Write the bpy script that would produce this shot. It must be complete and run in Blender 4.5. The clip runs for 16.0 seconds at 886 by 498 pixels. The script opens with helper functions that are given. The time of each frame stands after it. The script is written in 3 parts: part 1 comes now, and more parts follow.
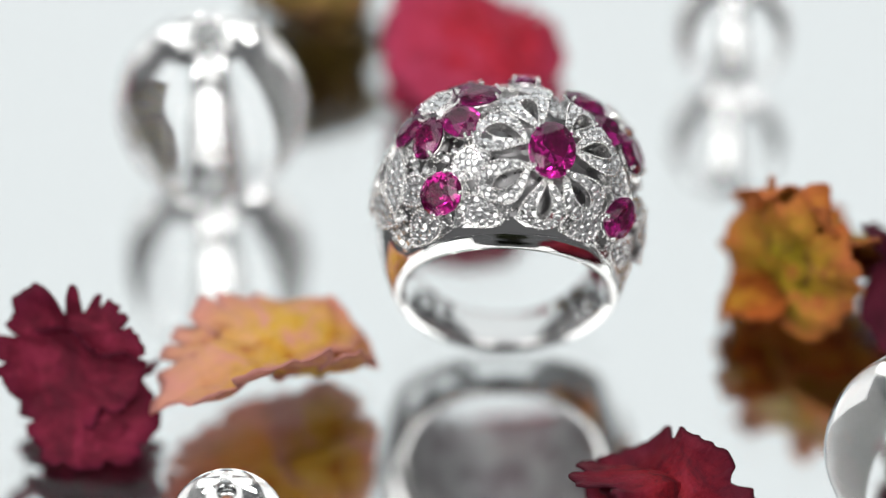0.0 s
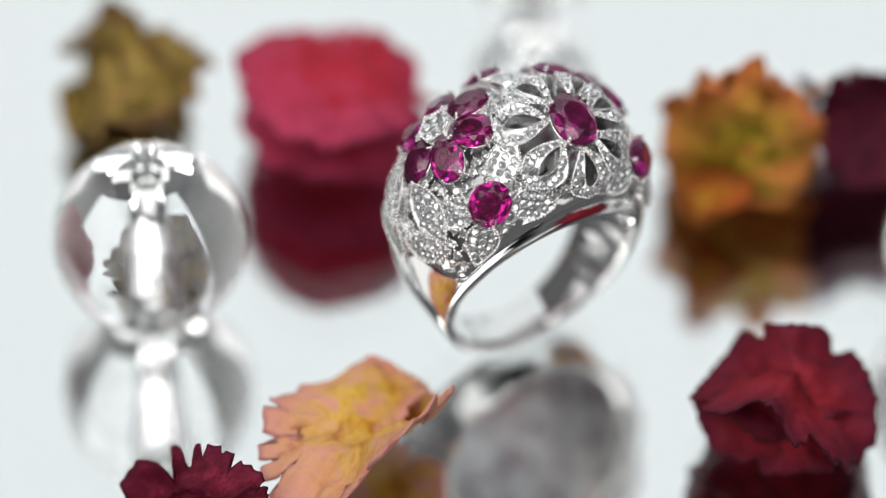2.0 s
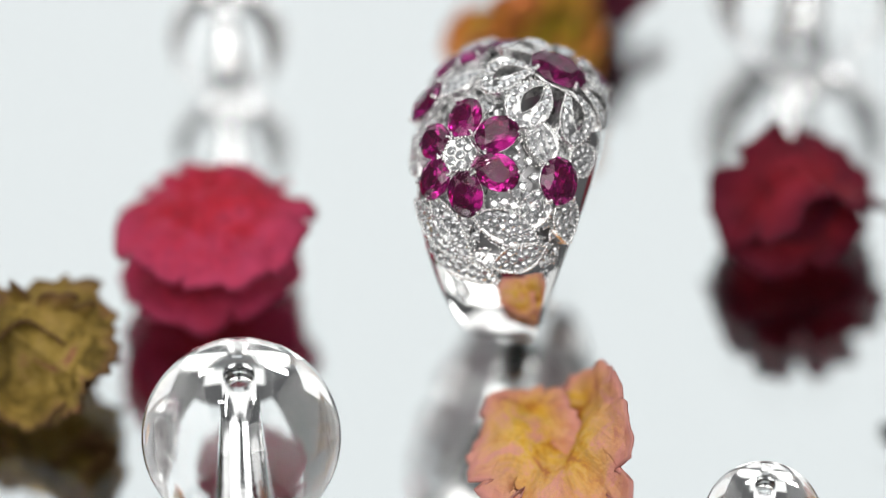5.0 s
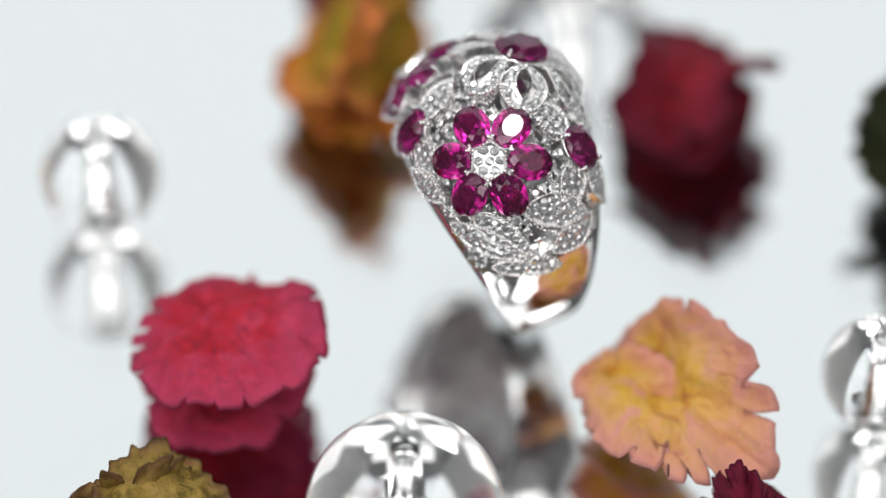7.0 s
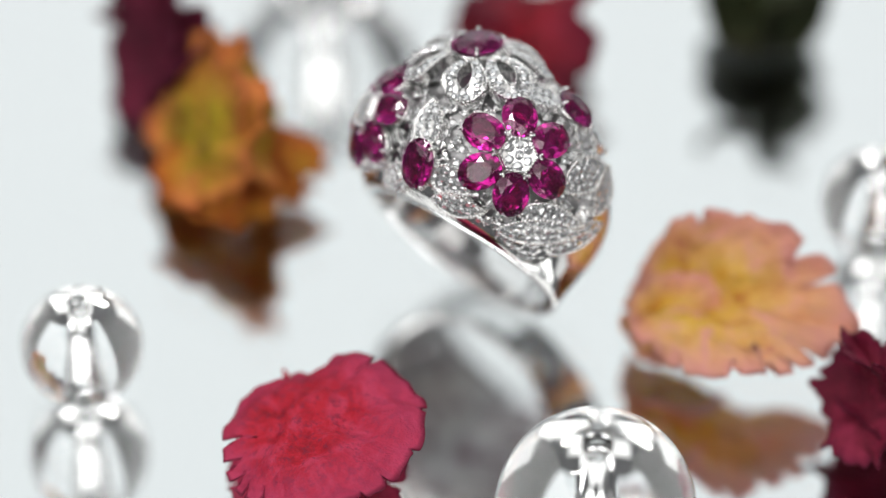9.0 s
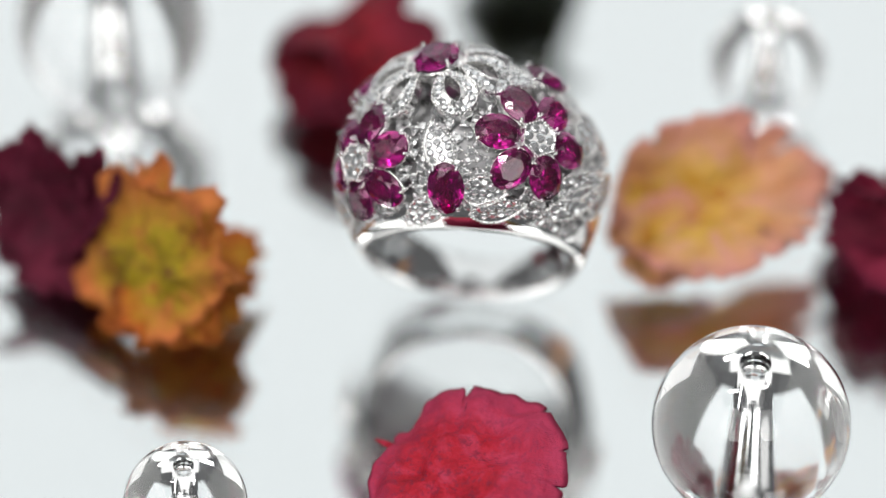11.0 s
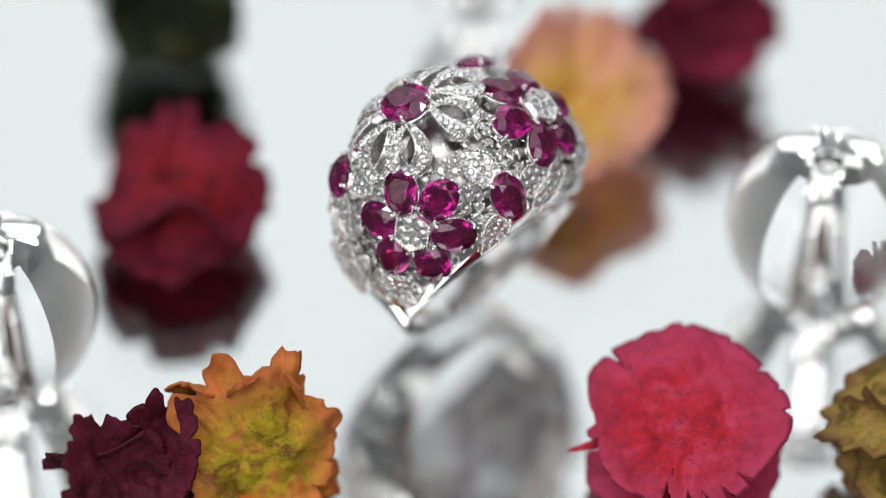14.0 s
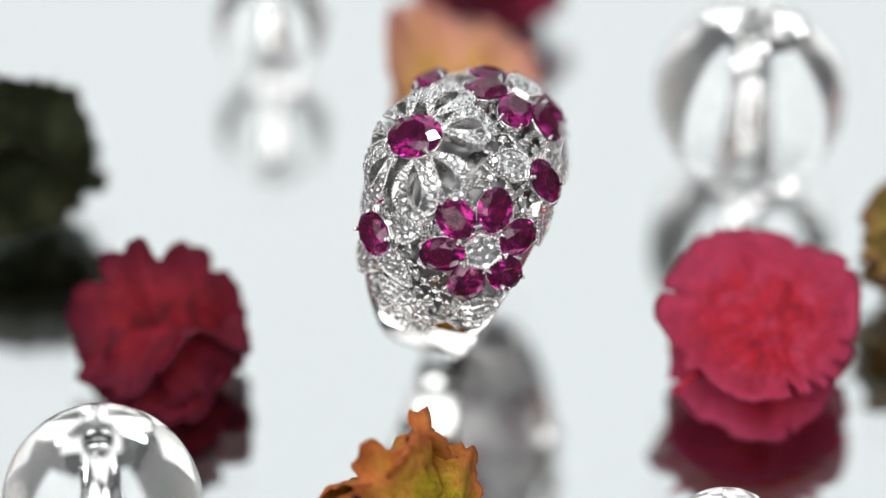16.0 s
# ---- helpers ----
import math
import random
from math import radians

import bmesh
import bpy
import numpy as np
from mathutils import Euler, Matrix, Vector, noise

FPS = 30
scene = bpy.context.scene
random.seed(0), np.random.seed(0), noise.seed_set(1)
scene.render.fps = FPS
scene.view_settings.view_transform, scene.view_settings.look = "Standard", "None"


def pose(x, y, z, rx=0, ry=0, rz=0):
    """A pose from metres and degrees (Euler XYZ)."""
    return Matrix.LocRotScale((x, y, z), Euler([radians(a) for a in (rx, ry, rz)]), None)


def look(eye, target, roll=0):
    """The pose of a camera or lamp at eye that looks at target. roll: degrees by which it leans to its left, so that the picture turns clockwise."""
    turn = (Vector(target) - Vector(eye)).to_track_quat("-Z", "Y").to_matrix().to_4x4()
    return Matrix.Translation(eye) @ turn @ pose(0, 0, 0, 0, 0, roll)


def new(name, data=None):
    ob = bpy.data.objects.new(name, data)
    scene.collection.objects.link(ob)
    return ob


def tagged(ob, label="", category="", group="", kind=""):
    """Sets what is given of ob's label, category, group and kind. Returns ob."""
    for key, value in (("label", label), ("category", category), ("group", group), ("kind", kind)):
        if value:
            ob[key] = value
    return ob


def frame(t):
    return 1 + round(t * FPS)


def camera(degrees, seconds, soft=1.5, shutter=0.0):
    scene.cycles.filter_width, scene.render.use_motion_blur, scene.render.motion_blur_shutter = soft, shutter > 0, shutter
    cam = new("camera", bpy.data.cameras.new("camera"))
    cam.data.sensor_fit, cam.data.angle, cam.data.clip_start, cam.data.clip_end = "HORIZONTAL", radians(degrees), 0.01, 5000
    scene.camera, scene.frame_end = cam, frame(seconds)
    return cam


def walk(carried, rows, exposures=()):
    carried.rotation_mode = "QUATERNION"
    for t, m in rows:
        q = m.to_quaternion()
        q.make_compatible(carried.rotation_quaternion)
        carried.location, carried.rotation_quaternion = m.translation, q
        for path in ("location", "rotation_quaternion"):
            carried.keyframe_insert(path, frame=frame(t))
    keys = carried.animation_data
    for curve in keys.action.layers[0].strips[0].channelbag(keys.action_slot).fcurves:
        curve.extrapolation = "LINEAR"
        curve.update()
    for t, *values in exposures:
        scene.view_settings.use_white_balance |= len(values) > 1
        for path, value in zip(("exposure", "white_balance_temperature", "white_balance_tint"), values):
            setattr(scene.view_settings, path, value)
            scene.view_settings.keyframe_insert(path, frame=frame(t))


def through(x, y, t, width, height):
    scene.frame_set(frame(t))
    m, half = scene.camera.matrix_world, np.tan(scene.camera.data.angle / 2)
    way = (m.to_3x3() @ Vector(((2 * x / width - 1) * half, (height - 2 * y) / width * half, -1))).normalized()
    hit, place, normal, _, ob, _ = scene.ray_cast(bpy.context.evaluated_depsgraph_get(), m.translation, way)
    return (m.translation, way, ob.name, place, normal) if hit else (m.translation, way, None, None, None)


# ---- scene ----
# One still camera looks down at a slowly turning mirror plate.
cam = camera(8.965, 16.0, soft=0.6)
EYE_HEIGHT, EYE_BACK, TILT, PAN, ROLL = 0.36469, 0.30, 49.937, -0.711, 0.107
EYE = Matrix.Translation((0, -EYE_BACK, EYE_HEIGHT)) @ pose(0, 0, 0, 0, 0, -PAN) @ pose(0, 0, 0, 90 - TILT, 0, 0) @ pose(0, 0, 0, 0, 0, ROLL)
cam.data.dof.use_dof = True
cam.data.dof.focus_distance = 0.4514
cam.data.dof.aperture_fstop = 7.8
walk(cam, [(0.0, EYE), (16.0, EYE)], exposures=[(0.0, -0.08), (16.0, -0.08)])

TURN = 15.714  # degrees a second, anticlockwise from above
MM = 0.001
TURNING = []   # things that ride on the plate

# ---- light ----
world = bpy.data.worlds.new("studio")
scene.world = world
world.use_nodes = True
world.node_tree.nodes["Background"].inputs[0].default_value = (0.97, 0.98, 1.0, 1)
world.node_tree.nodes["Background"].inputs[1].default_value = 0.12


def strip_lamp(name, at, aim, wide, deep, watts):
    data = bpy.data.lights.new(name, "AREA")
    data.shape, data.size, data.size_y, data.energy = "RECTANGLE", wide, deep, watts
    data.color = (1.0, 0.99, 0.97)
    ob = new(name, data)
    ob.matrix_world = look(at, aim)
    return ob


strip_lamp("overhead_strip_lamp", (-0.26, 0.02, 0.72), (0, 0, 0), 0.06, 0.14, 1.2)
strip_lamp("overhead_strip_lamp", (0.16, 0.06, 0.72), (0, 0, 0), 0.04, 0.10, 0.7)
strip_lamp("front_softbox", (-0.30, -0.46, 0.58), (0, 0, 0), 0.42, 0.52, 2.0)
strip_lamp("front_softbox", (0.23, -0.48, 0.58), (0, 0, 0), 0.26, 0.46, 1.2)
# side fills out of view, added to brighten the ring's metal
strip_lamp("side_fill_lamp", (-0.48, -0.12, 0.46), (0, 0, 0), 0.40, 0.36, 0.45)
strip_lamp("side_fill_lamp", (0.48, -0.12, 0.46), (0, 0, 0), 0.40, 0.36, 0.33)
strip_lamp("ceiling_diffuser", (0.0, -0.05, 0.80), (0, -0.05, 0), 0.38, 0.52, 0.8)


# ---- materials ----
def material(name, rough=0.5, metal=0.0, color=(0.8, 0.8, 0.8)):
    m = bpy.data.materials.new(name)
    m.use_nodes = True
    b = m.node_tree.nodes["Principled BSDF"]
    b.inputs["Base Color"].default_value = (*color, 1)
    b.inputs["Roughness"].default_value = rough
    b.inputs["Metallic"].default_value = metal
    return m, m.node_tree, b


def node(tree, kind, **settings):
    n = tree.nodes.new(kind)
    for key, value in settings.items():
        n.inputs[key.replace("_", " ")].default_value = value
    return n


def ramp(tree, source, stops):
    r = tree.nodes.new("ShaderNodeValToRGB")
    while len(r.color_ramp.elements) < len(stops):
        r.color_ramp.elements.new(0.5)
    for e, (at, col) in zip(r.color_ramp.elements, stops):
        e.position, e.color = at, (*col, 1)
    tree.links.new(source, r.inputs[0])
    return r.outputs[0]


def noise_out(tree, scale, detail=4.0, rough=0.55, distortion=0.0, out="Fac"):
    tc = tree.nodes.new("ShaderNodeTexCoord")
    n = node(tree, "ShaderNodeTexNoise", Scale=scale, Detail=detail, Roughness=rough, Distortion=distortion)
    tree.links.new(tc.outputs["Object"], n.inputs["Vector"])
    return n.outputs[out]


def bump(tree, bsdf, height, strength, distance):
    b = node(tree, "ShaderNodeBump", Strength=strength, Distance=distance)
    tree.links.new(height, b.inputs["Height"])
    tree.links.new(b.outputs[0], bsdf.inputs["Normal"])


def petal_material(name, stops, edge, scale=160, through=0.16, spots=0.35, gloss=0.58, rim_from=0.8, rim_dark=0.4):
    """Dried petal: three mottled colours, streaks from the stem, dark spots and a dry rim."""
    m, tree, b = material(name, gloss)
    b.inputs["Specular IOR Level"].default_value = 0.22
    stops = [(0.5 + (at - 0.5) * 0.55, col) for at, col in stops]
    mottled = ramp(tree, noise_out(tree, scale * 2.0, 6.0, 0.68, 0.8), stops)
    uv = tree.nodes.new("ShaderNodeUVMap")
    sep = tree.nodes.new("ShaderNodeSeparateXYZ")
    tree.links.new(uv.outputs[0], sep.inputs[0])
    comb = tree.nodes.new("ShaderNodeCombineXYZ")
    wide = tree.nodes.new("ShaderNodeMath")
    wide.operation, wide.inputs[1].default_value = "MULTIPLY", 15.0
    tree.links.new(sep.outputs["X"], wide.inputs[0])
    tree.links.new(wide.outputs[0], comb.inputs["X"])
    tree.links.new(sep.outputs["Y"], comb.inputs["Y"])
    streak = node(tree, "ShaderNodeTexNoise", Scale=2.2, Detail=5.0, Roughness=0.6)
    tree.links.new(comb.outputs[0], streak.inputs["Vector"])
    veins = ramp(tree, streak.outputs["Fac"], [(0.30, (0.62, 0.60, 0.60)), (0.55, (1, 1, 1)), (0.75, (1.15, 1.10, 1.05))])
    mul = tree.nodes.new("ShaderNodeMixRGB")
    mul.blend_type = "MULTIPLY"
    fade = tree.nodes.new("ShaderNodeMath")
    fade.operation, fade.inputs[1].default_value = "MULTIPLY", 0.55
    tree.links.new(sep.outputs["Y"], fade.inputs[0])
    tree.links.new(fade.outputs[0], mul.inputs[0])
    tree.links.new(mottled, mul.inputs[1])
    tree.links.new(veins, mul.inputs[2])
    spot = ramp(tree, noise_out(tree, scale * 13, 4.0, 0.75), [(0.51, (0, 0, 0)), (0.64, (1, 1, 1))])
    dark = tree.nodes.new("ShaderNodeMixRGB")
    spotted = tree.nodes.new("ShaderNodeMath")
    spotted.operation, spotted.inputs[1].default_value = "MULTIPLY", spots
    tree.links.new(spot, spotted.inputs[0])
    tree.links.new(spotted.outputs[0], dark.inputs[0])
    tree.links.new(mul.outputs[0], dark.inputs[1])
    dark.inputs[2].default_value = (edge[0] * 0.4, edge[1] * 0.4, edge[2] * 0.4, 1)
    wander = tree.nodes.new("ShaderNodeMath")
    wander.operation, wander.inputs[1].default_value, wander.inputs[2].default_value = "MULTIPLY_ADD", 0.5, -0.25
    tree.links.new(noise_out(tree, scale * 1.6, 4.0), wander.inputs[0])
    reach = tree.nodes.new("ShaderNodeMath")
    reach.operation = "ADD"
    tree.links.new(sep.outputs["Y"], reach.inputs[0])
    tree.links.new(wander.outputs[0], reach.inputs[1])
    rim = ramp(tree, reach.outputs[0], [(rim_from, (0, 0, 0)), (1.0, (0.85, 0.85, 0.85))])
    mix = tree.nodes.new("ShaderNodeMixRGB")
    tree.links.new(rim, mix.inputs[0])
    tree.links.new(dark.outputs[0], mix.inputs[1])
    mix.inputs[2].default_value = (*edge, 1)
    soft, mix = mix, tree.nodes.new("ShaderNodeMixRGB")
    tree.links.new(ramp(tree, sep.outputs["Y"], [(0.955, (0, 0, 0)), (0.99, (0.7, 0.7, 0.7))]), mix.inputs[0])
    tree.links.new(soft.outputs[0], mix.inputs[1])
    mix.inputs[2].default_value = (edge[0] * rim_dark, edge[1] * rim_dark, edge[2] * rim_dark, 1)
    tree.links.new(mix.outputs[0], b.inputs["Base Color"])
    ribs = tree.nodes.new("ShaderNodeMath")
    ribs.operation = "MULTIPLY"
    tree.links.new(streak.outputs["Fac"], ribs.inputs[0])
    tree.links.new(fade.outputs[0], ribs.inputs[1])
    add = tree.nodes.new("ShaderNodeMath")
    add.operation = "ADD"
    tree.links.new(ribs.outputs[0], add.inputs[0])
    tree.links.new(noise_out(tree, scale * 9, 6.0, 0.65), add.inputs[1])
    bump(tree, b, add.outputs[0], 0.75, 0.0005)
    thin = tree.nodes.new("ShaderNodeBsdfTranslucent")
    tree.links.new(mix.outputs[0], thin.inputs["Color"])
    blend = tree.nodes.new("ShaderNodeMixShader")
    blend.inputs[0].default_value = through
    tree.links.new(b.outputs[0], blend.inputs[1])
    tree.links.new(thin.outputs[0], blend.inputs[2])
    tree.links.new(blend.outputs[0], tree.nodes["Material Output"].inputs["Surface"])
    return m


RED = petal_material("crimson_petal", [(0.28, (0.32, 0.010, 0.025)), (0.48, (0.56, 0.018, 0.040)), (0.72, (0.64, 0.055, 0.12))], (0.54, 0.055, 0.14), 120, rim_from=0.45, spots=0.7)
MAROON = petal_material("maroon_petal", [(0.30, (0.13, 0.010, 0.028)), (0.52, (0.22, 0.015, 0.042)), (0.72, (0.32, 0.025, 0.07))], (0.18, 0.010, 0.042), 130)
WINE = petal_material("wine_petal", [(0.30, (0.14, 0.008, 0.016)), (0.5, (0.30, 0.011, 0.022)), (0.72, (0.34, 0.02, 0.042))], (0.12, 0.008, 0.028), 110, rim_from=0.45)
PLUM = petal_material("plum_petal", [(0.30, (0.07, 0.008, 0.02)), (0.55, (0.13, 0.012, 0.035)), (0.75, (0.20, 0.02, 0.05))], (0.14, 0.012, 0.035), 130)
PEACH = petal_material("peach_petal", [(0.28, (0.62, 0.24, 0.05)), (0.42, (0.84, 0.48, 0.05)), (0.54, (0.90, 0.60, 0.12)), (0.70, (0.90, 0.46, 0.32))], (0.90, 0.42, 0.38), 130, 0.28, 0.2, rim_from=0.4, rim_dark=0.75)
ORANGE = petal_material("orange_leaf", [(0.30, (0.20, 0.10, 0.02)), (0.43, (0.42, 0.32, 0.015)), (0.56, (0.56, 0.40, 0.025)), (0.74, (0.70, 0.24, 0.06))], (0.78, 0.22, 0.07), 150, 0.18, 0.6, rim_from=0.5, rim_dark=0.6)
RUST = petal_material("rust_leaf", [(0.30, (0.30, 0.07, 0.012)), (0.5, (0.58, 0.16, 0.02)), (0.74, (0.62, 0.34, 0.03))], (0.62, 0.15, 0.03), 150, spots=0.5)
OLIVE = petal_material("olive_leaf", [(0.30, (0.15, 0.10, 0.02)), (0.5, (0.36, 0.24, 0.05)), (0.66, (0.44, 0.30, 0.08)), (0.78, (0.36, 0.13, 0.08))], (0.22, 0.11, 0.05), 150)
GREEN = petal_material("dark_green_leaf", [(0.30, (0.015, 0.02, 0.008)), (0.55, (0.03, 0.04, 0.015)), (0.78, (0.06, 0.06, 0.025))], (0.03, 0.03, 0.012), 140)


def make_mirror():
    m, tree, b = material("mirror_plate", 0.012, 1.0, (0.97, 0.975, 0.975))
    tree.links.new(ramp(tree, noise_out(tree, 25, 3.0), [(0.3, (0.008,) * 3), (0.8, (0.022,) * 3)]), b.inputs["Roughness"])
    return m


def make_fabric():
    """White fabric of the light tent; its emission stands in for lamps outside."""
    m, tree, b = material("glowing_tent_fabric", 0.9, 0.0, (0.8, 0.82, 0.82))
    # slightly uneven brightness, put into the emission colour
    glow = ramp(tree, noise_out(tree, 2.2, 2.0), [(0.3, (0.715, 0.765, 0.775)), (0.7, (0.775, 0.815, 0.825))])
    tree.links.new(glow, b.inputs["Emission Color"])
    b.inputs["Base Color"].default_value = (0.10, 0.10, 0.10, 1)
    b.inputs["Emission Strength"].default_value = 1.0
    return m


def make_crystal():
    m, tree, b = material("crystal", 0.0, 0.0, (1, 1, 1))
    b.inputs["Transmission Weight"].default_value = 1.0
    b.inputs["IOR"].default_value = 1.50
    tree.links.new(ramp(tree, noise_out(tree, 300, 4.0), [(0.45, (0.0,) * 3), (0.8, (0.03,) * 3)]), b.inputs["Roughness"])
    return m


def make_frosted():
    m, tree, b = material("ground_glass", 0.07, 0.0, (0.97, 0.98, 0.98))
    b.inputs["Transmission Weight"].default_value = 1.0
    b.inputs["IOR"].default_value = 1.50
    bump(tree, b, noise_out(tree, 2500, 3.0), 0.2, 0.00005)
    return m


def make_sheet():
    m, tree, b = material("mirror_glass", 0.0, 0.0, (0.985, 0.995, 0.995))
    b.inputs["Transmission Weight"].default_value = 1.0
    b.inputs["IOR"].default_value = 1.50
    return m


SHEET = make_sheet()
GLASS = 0.0038  # thickness of the sheet over the silvering
MIRROR, FABRIC, CRYSTAL, FROSTED = make_mirror(), make_fabric(), make_crystal(), make_frosted()
DARK, _, _ = material("dark_studio_paint", 0.8, 0.0, (0.06, 0.06, 0.065))


# ---- mesh helpers ----
def mesh_of(name, verts, faces, mat, smooth=True, sharp=0):
    me = bpy.data.meshes.new(name)
    me.from_pydata([tuple(v) for v in verts], [], faces)
    me.materials.append(mat)
    if smooth:
        me.shade_smooth()
    if sharp:
        me.set_sharp_from_angle(angle=radians(sharp))
    return me


def part(name, me, parent, label=""):
    ob = new(name, me)
    ob.parent = parent
    if label:
        ob["label"] = label
    return ob


def from_bm(name, bm, mat, smooth=True):
    me = bpy.data.meshes.new(name)
    bm.to_mesh(me)
    bm.free()
    me.materials.append(mat)
    if smooth:
        me.shade_smooth()
    return me


def lathe(profile, count=64):
    """Verts and faces of a profile of (radius, height) turned about z; ends of radius 0 are closed."""
    verts, faces, rings = [], [], []
    for r, z in profile:
        if r < 1e-7:
            rings.append([len(verts)])
            verts.append((0, 0, z))
        else:
            rings.append(list(range(len(verts), len(verts) + count)))
            verts += [(r * math.cos(2 * math.pi * i / count), r * math.sin(2 * math.pi * i / count), z) for i in range(count)]
    for a, b in zip(rings, rings[1:]):
        for i in range(count):
            j = (i + 1) % count
            if len(a) == 1 and len(b) > 1:
                faces.append((a[0], b[j], b[i]))
            elif len(b) == 1 and len(a) > 1:
                faces.append((a[i], a[j], b[0]))
            elif len(a) > 1:
                faces.append((a[i], a[j], b[j], b[i]))
    return verts, faces


def rides(ob, x, y, turn=0.0):
    """Set a thing on the plate; it turns with it."""
    TURNING.append((ob, pose(x * MM, y * MM, 0, 0, 0, turn)))
    ob.matrix_basis = TURNING[-1][1]
    return ob


# ---- the setting ----
def build_setting():
    n, r = 72, 0.34
    verts, faces = [], []
    rows = [(0.0, r), (0.15, r), (0.35, r), (0.50, r - 0.01), (0.60, r - 0.05)]
    for z, rad in rows:
        for i in range(n + 1):
            a = radians(50 + 80 * i / n)
            verts.append((rad * math.cos(a), rad * math.sin(a), z - 0.006))
    for k in range(len(rows) - 1):
        for i in range(n):
            a = k * (n + 1) + i
            faces.append((a + 1, a, a + n + 1, a + n + 2))
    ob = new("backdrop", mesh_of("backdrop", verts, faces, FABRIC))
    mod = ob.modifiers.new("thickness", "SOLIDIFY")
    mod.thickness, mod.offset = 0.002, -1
    tagged(ob, "curved white fabric of a light tent, bright by its own glow", "backdrop", kind="structure")
    bm = bmesh.new()
    bmesh.ops.create_cube(bm, size=1.0, matrix=Matrix.LocRotScale((0, 0, -0.011), None, (1.4, 1.4, 0.01)))
    tagged(new("floor", from_bm("floor", bm, DARK, False)), "dark matt studio table top", "table top", kind="structure")
    # the mirror plate
    R = 0.125
    ob = tagged(new("mirror_turntable"), "round glass mirror plate under the ring and petals", "mirror")
    v, f = lathe([(0, -GLASS - 0.0004), (R, -GLASS - 0.0004), (R, -0.0006), (R - 0.0006, 0.0), (0, 0.0)], 128)
    part("glass_sheet", mesh_of("glass_sheet", v, f, SHEET, False), ob, "clear glass sheet over the silvering")
    v, f = lathe([(0, -0.006), (R - 0.0005, -0.006), (R - 0.0005, -GLASS), (0, -GLASS)], 128)
    part("silvered_back", mesh_of("silvered_back", v, f, MIRROR, False), ob, "silvered mirror back")
    rides(ob, 0, 0)


build_setting()


# ---- crystal beads ----
def build_bead(radius, x, y, turn, label, hole=0.16):
    """A drilled glass bead that stands on its hole."""
    R, h = radius * MM, radius * hole * MM
    steps = 40
    a0 = math.asin(hole)
    outer = [(R * math.sin(a), -R * math.cos(a)) for a in np.linspace(a0, math.pi - a0, steps)]
    top = outer[-1][1]
    inner = [(h * 0.97, z) for z in np.linspace(top * 0.985, -top * 0.985, 14)]
    ob = new("crystal_bead")
    ob.empty_display_size = 0.004
    up = lambda pts: [(p[0], p[1], p[2] - outer[0][1]) for p in pts]
    v, f = lathe(outer, 96)
    part("glass_ball", mesh_of("glass_ball", up(v), f, CRYSTAL), ob)
    v, f = lathe([outer[-1]] + inner + [outer[0]], 48)
    part("drilled_hole", mesh_of("drilled_hole", up(v), f, FROSTED, sharp=50), ob, "ground glass wall of the drilled hole")
    tagged(ob, label, "bead", "clear crystal beads")
    return rides(ob, x, y, turn)


BIG, SMALL = "large clear crystal bead with a drilled hole, on the mirror", "small clear crystal bead with a drilled hole, on the mirror"
build_bead(8.02, -23.4, 15.3, 0, BIG)
build_bead(8.02, 35.1, -20.3, 30, BIG)
build_bead(5.0, 20.8, 27.2, 0, SMALL, 0.17)
build_bead(4.85, -20.5, -26.8, 50, SMALL, 0.17)


